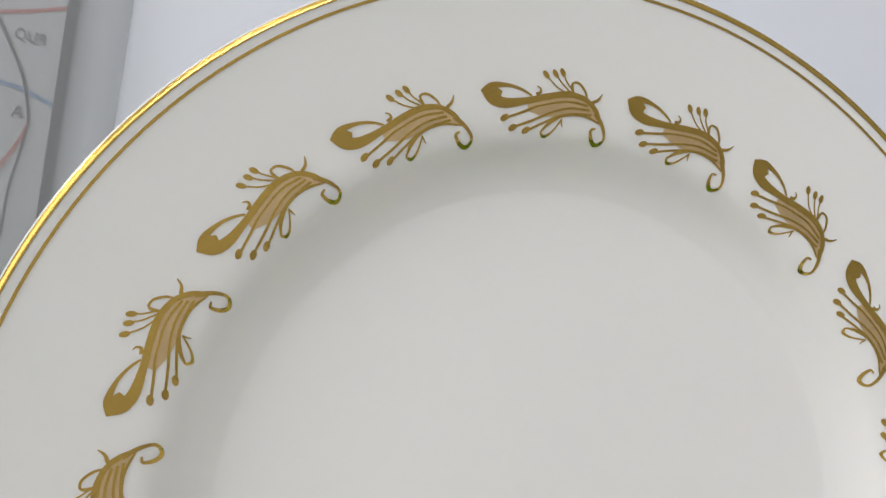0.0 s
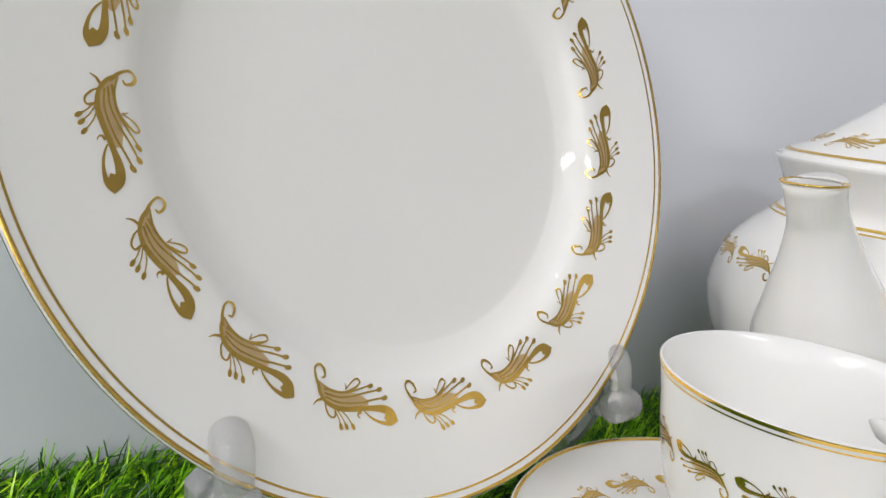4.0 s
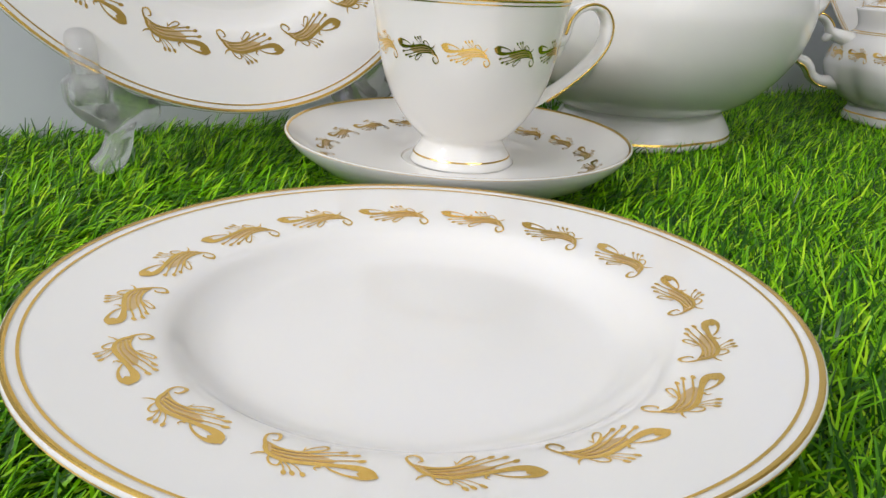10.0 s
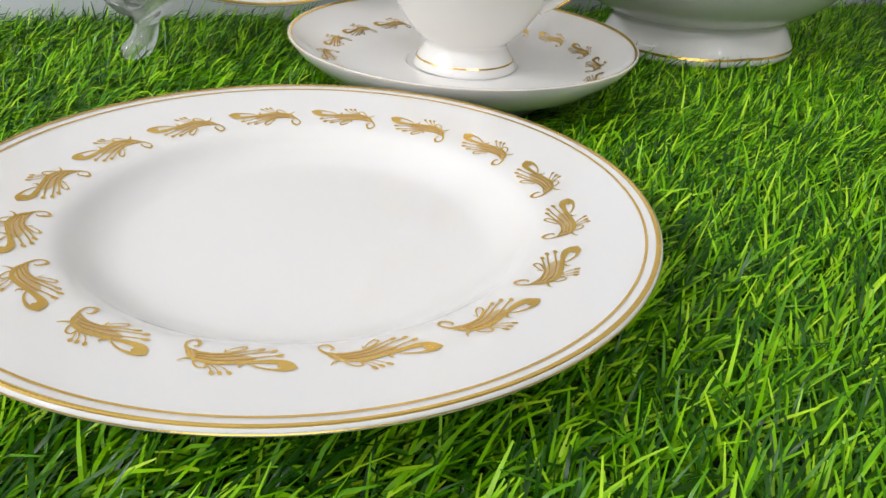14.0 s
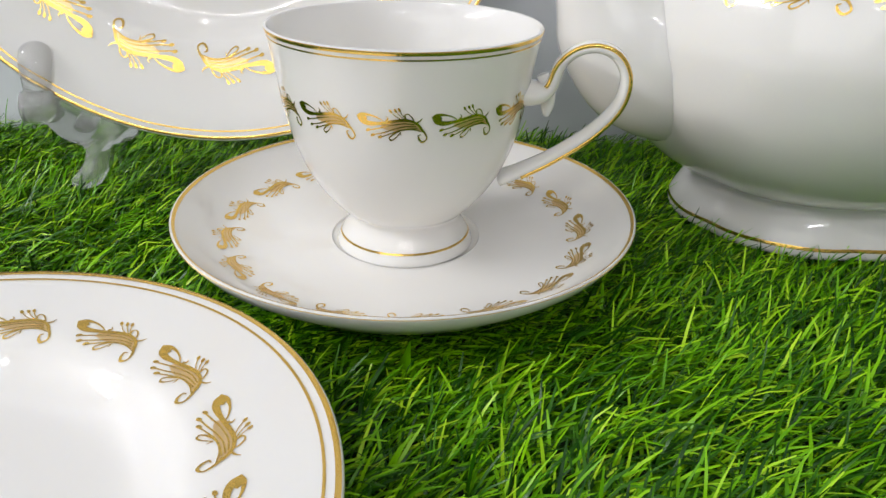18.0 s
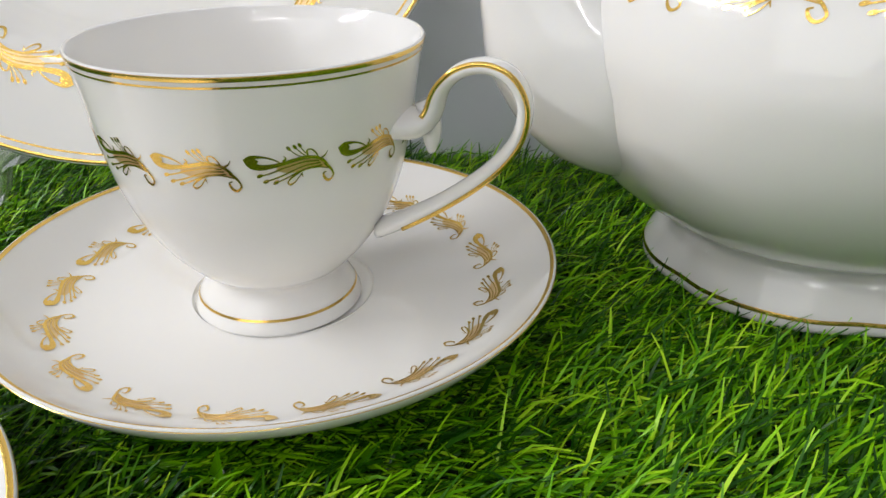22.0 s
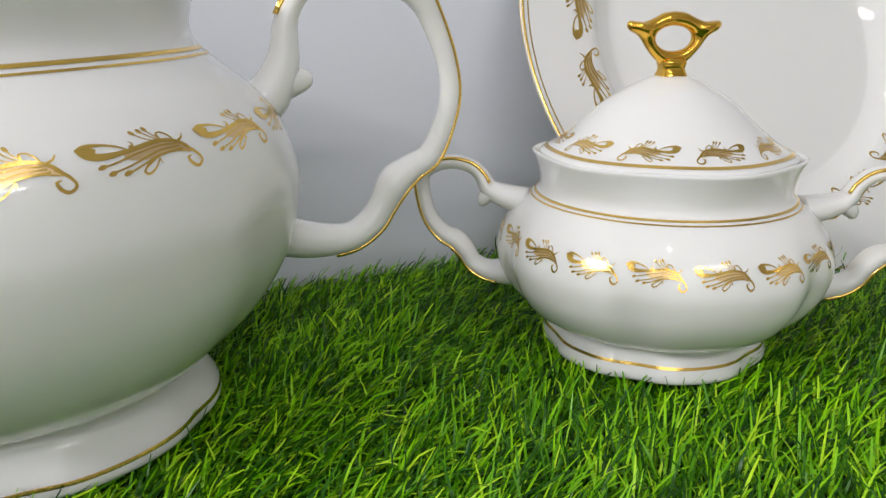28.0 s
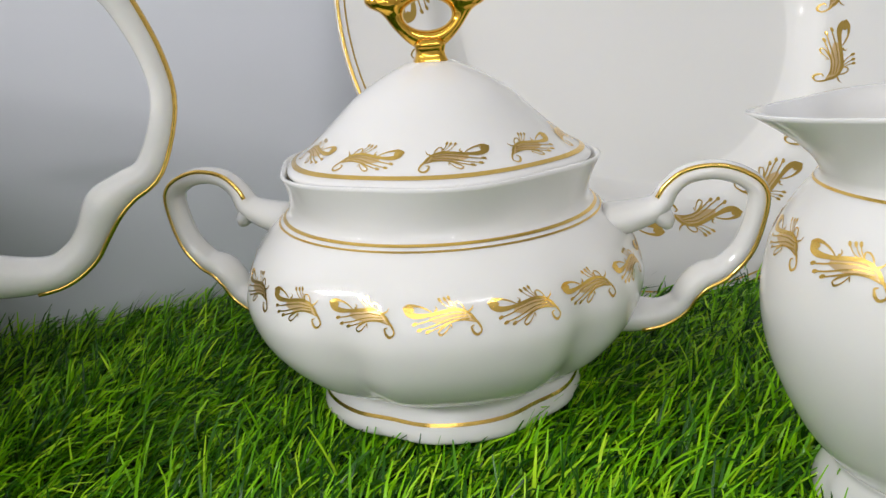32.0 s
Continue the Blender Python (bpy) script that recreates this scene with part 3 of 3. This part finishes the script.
def finial(parent, z, size, turn):
    """The gilt knob of a lid: a winged loop round an oval hole, on a squared stem."""
    unit = 0.00018 * size
    right = smooth_line(WING, 8)
    outline = np.vstack([right, right[-2:0:-1] * np.array([-1, 1])])
    ct, st = math.cos(radians(turn)), math.sin(radians(turn))
    verts, faces, n = [], [], 14
    for x, h in outline:
        a = math.atan2(h - 78, x)
        c, d = math.cos(a), math.sin(a)
        hole = 1 / math.hypot(c / 41, d / 25)
        reach = max(math.hypot(x, h - 78), hole + 9)
        mid, half = (hole + reach) / 2, (reach - hole) / 2
        deep = 11 + 0.30 * half
        for k in range(n):
            b = 2 * math.pi * k / n
            r, y = mid + half * math.cos(b), deep * math.sin(b)
            px, pz = r * c, 78 + r * d
            verts.append((unit * (px * ct - y * st), unit * (px * st + y * ct), z + unit * pz))
    m = len(outline)
    for i in range(m):
        for k in range(n):
            faces.append((i * n + k, ((i + 1) % m) * n + k, ((i + 1) % m) * n + (k + 1) % n, i * n + (k + 1) % n))
    knob = mesh_object("knob", verts, faces, GOLD_SOLID, parent, "bright gold winged loop knob")

    def squared(theta, h):
        return 1.0 / (abs(math.cos(theta - radians(turn))) ** 4 + abs(math.sin(theta - radians(turn))) ** 4) ** 0.25
    stem = smooth_line([(31, -4), (29, 4), (25, 14), (25, 22), (27, 30), (22, 38), (14, 42)], 4) * unit
    stem[:, 1] += z
    lathe("stem", np.vstack([[(0, z - 4 * unit)], stem, [(0, z + 43 * unit)]]), GOLD_SOLID, knob, n=48, lobes=squared)


finial(lid, 0.2048, 1.35, 0)
# handle towards +x, spout towards -x
handle_rail(teapot, [(0.0760, 0, 0.1120, 2.2), (0.0900, 0, 0.1190, 1.9), (0.0975, 0, 0.1310, 1.35), (0.1005, 0, 0.1460, 0.95), (0.1085, 0, 0.1562, 0.80), (0.1220, 0, 0.1595, 0.78), (0.1355, 0, 0.1582, 0.80), (0.1440, 0, 0.1545, 0.90), (0.1502, 0, 0.1508, 1.08), (0.1548, 0, 0.1430, 0.95), (0.1600, 0, 0.1270, 0.86), (0.1605, 0, 0.1115, 0.88), (0.1525, 0, 0.0930, 1.00), (0.1430, 0, 0.0872, 1.20), (0.1360, 0, 0.0826, 1.45), (0.1302, 0, 0.0738, 1.22), (0.1250, 0, 0.0675, 1.25), (0.1155, 0, 0.0627, 1.30), (0.1010, 0, 0.0640, 1.60), (0.0850, 0, 0.0690, 1.9)], 0.0052, (0.95, 0.85), 1, edges=(-0.4, 0.4), gilt=0.0009)
part("thumb_rest", tube(smooth_line([(0.0900, 0, 0.1220, 1.5), (0.0980, 0, 0.1235, 1.2), (0.1030, 0, 0.1243, 0.95), (0.1060, 0, 0.1248, 0.7), (0.1074, 0, 0.1250, 0.35)], 4), 0.0048, 12), PORCELAIN, teapot)
SPOUT = smooth_line([(-0.0560, 0, 0.0860, 1.66), (-0.0780, 0, 0.0880, 1.54), (-0.0915, 0, 0.0980, 1.30), (-0.0985, 0, 0.1100, 1.05), (-0.1065, 0, 0.1280, 0.73), (-0.1145, 0, 0.1440, 0.51), (-0.1200, 0, 0.1530, 0.47), (-0.1235, 0, 0.1605, 0.50)], 6)


def spout_skin(line, radius, wall=0.0022, n=28):
    bm = bmesh.new()
    rings, inner = [], []
    pts = [Vector(p[:3]) for p in line]
    for i, p in enumerate(pts):
        t = (pts[min(i + 1, len(pts) - 1)] - pts[max(i - 1, 0)]).normalized()
        if i == len(pts) - 1:
            t = Vector((-0.02, 0, 1.0))
        s = Vector((0, 1, 0))
        o = t.cross(s).normalized()
        k = radius * line[i][3]
        for store, kk in ((rings, k), (inner, max(k - wall, 0.001))):
            store.append([bm.verts.new(p + s * kk * 0.98 * math.cos(2 * math.pi * j / n) + o * kk * (1.22 if i == len(pts) - 1 and math.sin(2 * math.pi * j / n) * o.x < 0 else 1.0) * math.sin(2 * math.pi * j / n)) for j in range(n)])
    for store in (rings, inner):
        for a, b in zip(store, store[1:]):
            for j in range(n):
                bm.faces.new((a[j], a[(j + 1) % n], b[(j + 1) % n], b[j]))
    for j in range(n):
        bm.faces.new((rings[-1][j], rings[-1][(j + 1) % n], inner[-1][(j + 1) % n], inner[-1][j]))
        bm.faces.new((rings[0][j], inner[0][j], inner[0][(j + 1) % n], rings[0][(j + 1) % n]))
    return bm, [v.co.copy() for v in rings[-1]]


spout_bm, lip = spout_skin(SPOUT, 0.0235)
spout = part("spout", spout_bm, PORCELAIN, teapot)
spout.rotation_euler = (0, 0, radians(13.4))
loop = [(*v, 1.0) for v in lip] + [(*lip[0], 1.0)]
part("spout_line", tube(loop, 0.00045, 8, side=(0, 0, 1)), GOLD, spout, "gilded line on the spout's lip")

# ---- sugar bowl ----
SUGAR_AT, SUGAR_TURN = (0.4800, 0.2690, 0.0016), -24.5
sugar = thing("sugar_bowl", pose(*SUGAR_AT, 0.3, 0.9, SUGAR_TURN), "white bone china sugar bowl with two handles and gold-knobbed lid", "sugar bowl")
s_lobes = grooves((-102, -38, 22, 78, 142, -158), 0.055, 0.13, 0.018, 0.074)
s_foot_lobes = grooves((-102, -38, 22, 78, 142, -158), 0.04, 0.2, -0.02, 0.06)
g_foot = smooth_line([(0.0430, 0.0085), (0.0462, 0.0095), (0.0470, 0.0118), (0.0458, 0.0160), (0.0440, 0.0198), (0.0446, 0.0222)], 4)
lathe("foot", np.vstack([[(0, 0.0150), (0.035, 0.0150), (0.0410, 0.0090)], g_foot, [(0.041, 0.0250), (0, 0.0250)]]), PORCELAIN, sugar, n=120, lobes=s_foot_lobes)
g_body = smooth_line([(0.0415, 0.0216), (0.0465, 0.0230), (0.0565, 0.0290), (0.0642, 0.0385), (0.0676, 0.0480), (0.0674, 0.0550), (0.0638, 0.0640), (0.0576, 0.0712), (0.0516, 0.0762)], 6)
g_neck = smooth_line([(0.0512, 0.0762), (0.0502, 0.0790), (0.0502, 0.0825), (0.0512, 0.0872), (0.0528, 0.0918)], 4)
g_inner = np.array([(0.0520, 0.0922), (0.0510, 0.0912), (0.0488, 0.0850), (0.0480, 0.0770), (0.0500, 0.072), (0.058, 0.060), (0.059, 0.047), (0.048, 0.030), (0, 0.027)])


def wavy(theta, z):
    """The collar's edge waves in and out a little."""
    k = max(0.0, (z - 0.080) / 0.014)
    return s_lobes(theta, z) * (1.0 + 0.034 * k * math.cos(6 * (theta - radians(-8))))


lathe("body", np.vstack([[(0, 0.0216)], g_body, g_neck[1:], g_inner]), PORCELAIN, sugar, n=168, lobes=wavy)
g_skin = Skin(g_body, s_lobes)
g_end = g_skin.s[-1]
band("neck_band", g_skin, g_end - 0.0012, g_end + 0.0004, GOLD, sugar, "gilded line round the neck", n=128)
band("neck_line", g_skin, g_end - 0.0031, g_end - 0.0024, GOLD, sugar, "thin gilded line under the neck", n=128)
gf_skin = Skin(g_foot, s_foot_lobes)
gf = gf_skin.length_at(z=0.0160)
band("foot_band", gf_skin, gf - 0.0006, gf + 0.0006, GOLD, sugar, "gilded line round the foot", n=120)
for k in range(18):
    motif(motif_mesh(g_skin, radians(-90 + 20 * k - SUGAR_TURN), g_skin.length_at(z=0.0632), 0.0218, 1), sugar)
g_lid_line = smooth_line([(0.0490, 0.0900), (0.0502, 0.0915), (0.0490, 0.0930), (0.0445, 0.0955), (0.0390, 0.0996), (0.0325, 0.1056), (0.0250, 0.1124), (0.0162, 0.1180), (0.0080, 0.1220)], 5)


def scallop(theta, z):
    """The lid's edge follows the collar's waves."""
    return 1.0 + 0.022 * max(0.0, min(1.0, (0.0985 - z) / 0.008)) * math.cos(6 * (theta - radians(-8)))


g_lid = lathe("lid", np.vstack([[(0, 0.0885), (0.042, 0.0885), (0.046, 0.0870), (0.0480, 0.0887)], g_lid_line, [(0, 0.1232)]]), PORCELAIN, sugar, n=128, lobes=scallop)
gl_skin = Skin(g_lid_line, scallop)
gs = gl_skin.length_at(r=0.0472)
band("lid_band", gl_skin, gs - 0.0010, gs + 0.0008, GOLD, g_lid, "gilded line round the lid", n=128)
for k in range(10):
    motif(motif_mesh(gl_skin, radians(-113 - 36 * k - SUGAR_TURN), gl_skin.length_at(r=0.0390), 0.0220, -1), g_lid)
finial(g_lid, 0.1218, 1.05, 20)
EAR = [(0.0560, 0, 0.0690, 1.8), (0.0660, 0, 0.0715, 1.45), (0.0720, 0, 0.0745, 1.15), (0.0752, 0, 0.0800, 0.95), (0.0805, 0, 0.0843, 0.9), (0.0890, 0, 0.0856, 0.9), (0.0970, 0, 0.0832, 0.9), (0.1014, 0, 0.0785, 0.95), (0.1006, 0, 0.0690, 0.95), (0.0975, 0, 0.0600, 1.0), (0.0918, 0, 0.0535, 1.1), (0.0862, 0, 0.0508, 1.3), (0.0822, 0, 0.0465, 1.3), (0.0790, 0, 0.0412, 1.2), (0.0725, 0, 0.0375, 1.35), (0.0640, 0, 0.0370, 1.7), (0.0560, 0, 0.0380, 1.9)]
SPUR = [(0.0690, 0, 0.0740, 1.2), (0.0728, 0, 0.0712, 1.1), (0.0745, 0, 0.0688, 0.9), (0.0752, 0, 0.0668, 0.45)]
for ear_turn, ear_side, ear_edge in ((0, (0, 1, 0), -0.8), (180, (0, -1, 0), 0.8)):
    handle_rail(sugar, turned(EAR, ear_turn), 0.0031, (1.65, 1.10), 1, edges=(ear_edge,), side=ear_side, gilt=0.0008)
    part("spur", tube(smooth_line(turned(SPUR, ear_turn), 4), 0.0034, 12, (1.4, 0.9), ear_side), PORCELAIN, sugar)

# ---- creamer ----
creamer = thing("cream_jug", pose(0.5895, 0.1646, -0.0040, 0, 0, 172) @ Matrix.Scale(1.035, 4), "white bone china cream jug with gilt feathers, on the turf", "jug")
j_foot = smooth_line([(0.0265, 0.0095), (0.0290, 0.0105), (0.0294, 0.0128), (0.0275, 0.0170), (0.0255, 0.0205), (0.0260, 0.0225)], 4)
lathe("foot", np.vstack([[(0, 0.016), (0.022, 0.016), (0.0255, 0.010)], j_foot, [(0.024, 0.025), (0, 0.025)]]), PORCELAIN, creamer, n=96)
j_body = smooth_line([(0.0235, 0.0222), (0.0275, 0.0240), (0.0345, 0.0330), (0.0415, 0.0480), (0.0445, 0.0630), (0.0430, 0.0770), (0.0390, 0.0860), (0.0345, 0.0925), (0.0325, 0.0955)], 6)
j_neck = smooth_line([(0.0325, 0.0955), (0.0320, 0.1000), (0.0332, 0.1050), (0.0360, 0.1110)], 5)
j_inner = np.array([(0.0345, 0.1110), (0.0312, 0.1050), (0.0300, 0.0960), (0.036, 0.086), (0.040, 0.066), (0.037, 0.048), (0.028, 0.031), (0, 0.028)])


def lip_pull(theta, z):
    k = max(0.0, (z - 0.094) / 0.017)
    d = abs((theta + math.pi) % (2 * math.pi) - math.pi)
    return 1.0 + 0.48 * k * math.exp(-(d / 0.42) ** 2)


lathe("body", np.vstack([[(0, 0.0222)], j_body, j_neck[1:], j_inner]), PORCELAIN, creamer, n=128, lobes=lip_pull)
j_skin = Skin(j_body)
band("neck_band", j_skin, j_skin.s[-1] - 0.0012, j_skin.s[-1] + 0.0004, GOLD, creamer, "gilded line round the neck", n=96)
band("neck_line", j_skin, j_skin.s[-1] - 0.0031, j_skin.s[-1] - 0.0024, GOLD, creamer, "thin gilded line under the neck", n=96)
me = motif_mesh(j_skin, 0, j_skin.length_at(z=0.0835), 0.0215, 1)
for k in range(12):
    motif(me, creamer, radians(-172 - 152 + 30 * k))

# ---- second plate behind the sugar bowl ----
D_YAW, D_TILT = 0.0333, 0.398
D_N = Vector((math.sin(D_YAW) * math.cos(D_TILT), -math.cos(D_YAW) * math.cos(D_TILT), math.sin(D_TILT)))
D_U = Vector((math.cos(D_YAW), math.sin(D_YAW), 0))
D_POSE = frame_of(D_U, D_N.cross(D_U), D_N, Vector((0.6059, 0.3841, 0.1383)) - D_N * A_LIFT) @ Matrix.Scale(1.07, 4)
plate("serving_plate", D_POSE, 0.1375, 0.0935, 17, 0.1067, -200, 360 / 17, 0.0366, "white bone china plate with gilt feathers, leaning behind the bowl")

# ---- clear stand that holds the dinner plate ----
LEAN_U, LEAN_D = Vector((0.9333, 0.3590, 0)), Vector((0.3590, -0.9333, 0))
stand = thing("plate_stand", frame_of(LEAN_U, -LEAN_D, Vector((0, 0, 1)), Vector((-0.0936, 0.2046, 0.0554))), "clear moulded acrylic plate stand with two front hooks", "stand")
WEB = [(-0.006, -0.001), (0.000, 0.003), (0.012, -0.001), (0.024, -0.008), (0.034, -0.012), (0.0345, -0.018), (0.030, -0.022), (0.022, -0.024), (0.0205, -0.030), (0.018, -0.037), (0.013, -0.043), (0.004, -0.044), (0.002, -0.040), (0.007, -0.035), (0.010, -0.029), (0.010, -0.024), (0.002, -0.020), (-0.005, -0.011)]


def moulded_web(flip):
    """A rounded flat web with its leg, 8 mm thick."""
    line = smooth_line(WEB + [WEB[0]], 4)[:-1]
    bm = bmesh.new()
    rings = []
    for y, shrink in ((-0.0052, 0.0009), (-0.0044, 0.0), (0.0044, 0.0), (0.0052, 0.0009)):
        cx, cz = line.mean(axis=0)
        rings.append([bm.verts.new((flip * (x + (cx - x) * shrink * 40), y, z + (cz - z) * shrink * 40)) for x, z in line])
    n = len(line)
    for a, b in zip(rings, rings[1:]):
        for j in range(n):
            bm.faces.new((a[j], a[(j + 1) % n], b[(j + 1) % n], b[j]))
    bm.faces.new(rings[0][::-1])
    bm.faces.new(rings[-1])
    return bm


SPAN = 0.1700
for flip, base in ((1, 0.0), (-1, SPAN)):
    web = part("web", moulded_web(flip), ACRYLIC, stand)
    web.location = (base, 0.006, 0)
    hook_line = smooth_line([(base, 0.000, -0.008, 0.9), (base, -0.0085, -0.0045, 1.0), (base, -0.0110, 0.003, 0.95), (base, -0.0105, 0.010, 1.0), (base, -0.0080, 0.016, 1.1), (base, -0.0045, 0.0200, 1.0), (base, -0.0015, 0.0208, 0.6)], 5)
    part("hook", tube(hook_line, 0.0042, 14, (1.45, 0.85), (1, 0, 0)), ACRYLIC, stand)
    knob_line = [(base - 0.0070, -0.0125, -0.0020, 0.6), (base - 0.0064, -0.0125, -0.0020, 0.95), (base - 0.0050, -0.0125, -0.0020, 1.0), (base + 0.0050, -0.0125, -0.0020, 1.0), (base + 0.0064, -0.0125, -0.0020, 0.95), (base + 0.0070, -0.0125, -0.0020, 0.6)]
    part("knob", tube(knob_line, 0.0068, 18, side=(0, 0, 1)), ACRYLIC, stand)
    rest = [(base + flip * 0.012, 0.006, -0.016, 1.0), (base + flip * 0.016, 0.034, -0.006, 1.0), (base + flip * 0.022, 0.064, 0.045, 1.0), (base + flip * 0.028, 0.092, 0.105, 1.0)]
    part("back_rest", tube(smooth_line(rest, 4), 0.0035, 10, (1.3, 0.8), (1, 0, 0)), ACRYLIC, stand)
bar = [(0.030, 0.004, -0.010, 1.0), (0.060, 0.004, -0.014, 1.0), (SPAN - 0.060, 0.004, -0.014, 1.0), (SPAN - 0.030, 0.004, -0.010, 1.0)]
part("cross_bar", tube(smooth_line(bar, 4), 0.0032, 10, side=(0, 1, 0)), ACRYLIC, stand)

# ---- wrapped print on the back panel ----
poster = thing("wrapped_print", DISPLAY @ pose(-0.2180, -0.001, 0.0), "printed card in clear film with grey edging, fixed to panel", "poster")
bm = bmesh.new()
box(bm, -0.240, -0.0016, -0.0022, -0.0002, 0.080, 0.420)
part("card", bm, CARD, poster, smooth=False)
bm = bmesh.new()
box(bm, -0.0014, 0.0006, -0.0030, -0.0002, 0.078, 0.422)
part("edging", bm, ALU, poster, "dark grey edging", smooth=False)
film_line = np.linspace(0, 1, 26)
verts, faces = [], []
for i, k in enumerate(film_line):
    z = 0.076 + 0.350 * k
    for j, (x, y) in enumerate(((-0.245, -0.0052), (-0.12, -0.0060), (0.001, -0.0058), (0.010, -0.0028), (0.0152, -0.0042), (0.0182, -0.0016))):
        verts.append((x + 0.0005 * math.sin(9 * k + j), y - 0.0006 * math.sin(14 * k + 2 * j), z))
for i in range(25):
    for j in range(5):
        a = i * 6 + j
        faces.append((a, a + 1, a + 7, a + 6))
mesh_object("film", verts, faces, FILM, poster, "crumpled clear film")


def ribbon(name, pts, width, mat, parent, y):
    line = smooth_line(pts, 6)
    tang = np.gradient(line, axis=0)
    tang /= np.linalg.norm(tang, axis=1)[:, None]
    verts, faces = [], []
    for (x, z), (tx, tz) in zip(line, tang):
        verts += [(x - tz * width / 2, y, z + tx * width / 2), (x + tz * width / 2, y, z - tx * width / 2)]
    for i in range(len(line) - 1):
        faces.append((2 * i, 2 * i + 1, 2 * i + 3, 2 * i + 2))
    return mesh_object(name, verts, faces, mat, parent)


ribbon("brown_line", [(-0.060, 0.240), (-0.030, 0.2490), (-0.0145, 0.2530), (-0.0018, 0.2570)], 0.0011, INK_RED, poster, -0.0025)
ribbon("blue_line", [(-0.060, 0.2260), (-0.030, 0.2290), (-0.0145, 0.2292), (-0.0018, 0.2262)], 0.0013, INK_BLUE, poster, -0.0026)
ribbon("dark_line", [(-0.030, 0.2600), (-0.0145, 0.2370), (-0.0100, 0.2260), (-0.0085, 0.2190)], 0.0010, INK_DARK, poster, -0.0027)
ribbon("red_line", [(-0.0085, 0.2190), (-0.0105, 0.2130), (-0.0145, 0.2050), (-0.0200, 0.1950)], 0.0011, INK_RED, poster, -0.0028)
ribbon("grey_line", [(-0.0085, 0.2185), (-0.0100, 0.2080), (-0.0120, 0.1950), (-0.0125, 0.1800)], 0.0008, INK_DARK, poster, -0.0029)


def printed(text, x, z, size, parent):
    curve = bpy.data.curves.new("lettering", "FONT")
    curve.body, curve.size, curve.align_x = text, size, "RIGHT"
    tmp = bpy.data.objects.new("lettering", curve)
    scene.collection.objects.link(tmp)
    bpy.context.view_layer.update()
    me = bpy.data.meshes.new_from_object(tmp.evaluated_get(bpy.context.evaluated_depsgraph_get()))
    bpy.data.objects.remove(tmp)
    me.materials.clear()
    me.materials.append(INK_DARK)
    ob = new("lettering", me)
    ob.parent = parent
    ob.matrix_local = pose(x, -0.0027, z, 90, 0, 0)
    ob["label"] = "dark printed capital letters"


printed("OUR", -0.0062, 0.2440, 0.0050, poster)
printed("A", -0.0105, 0.2195, 0.0060, poster)
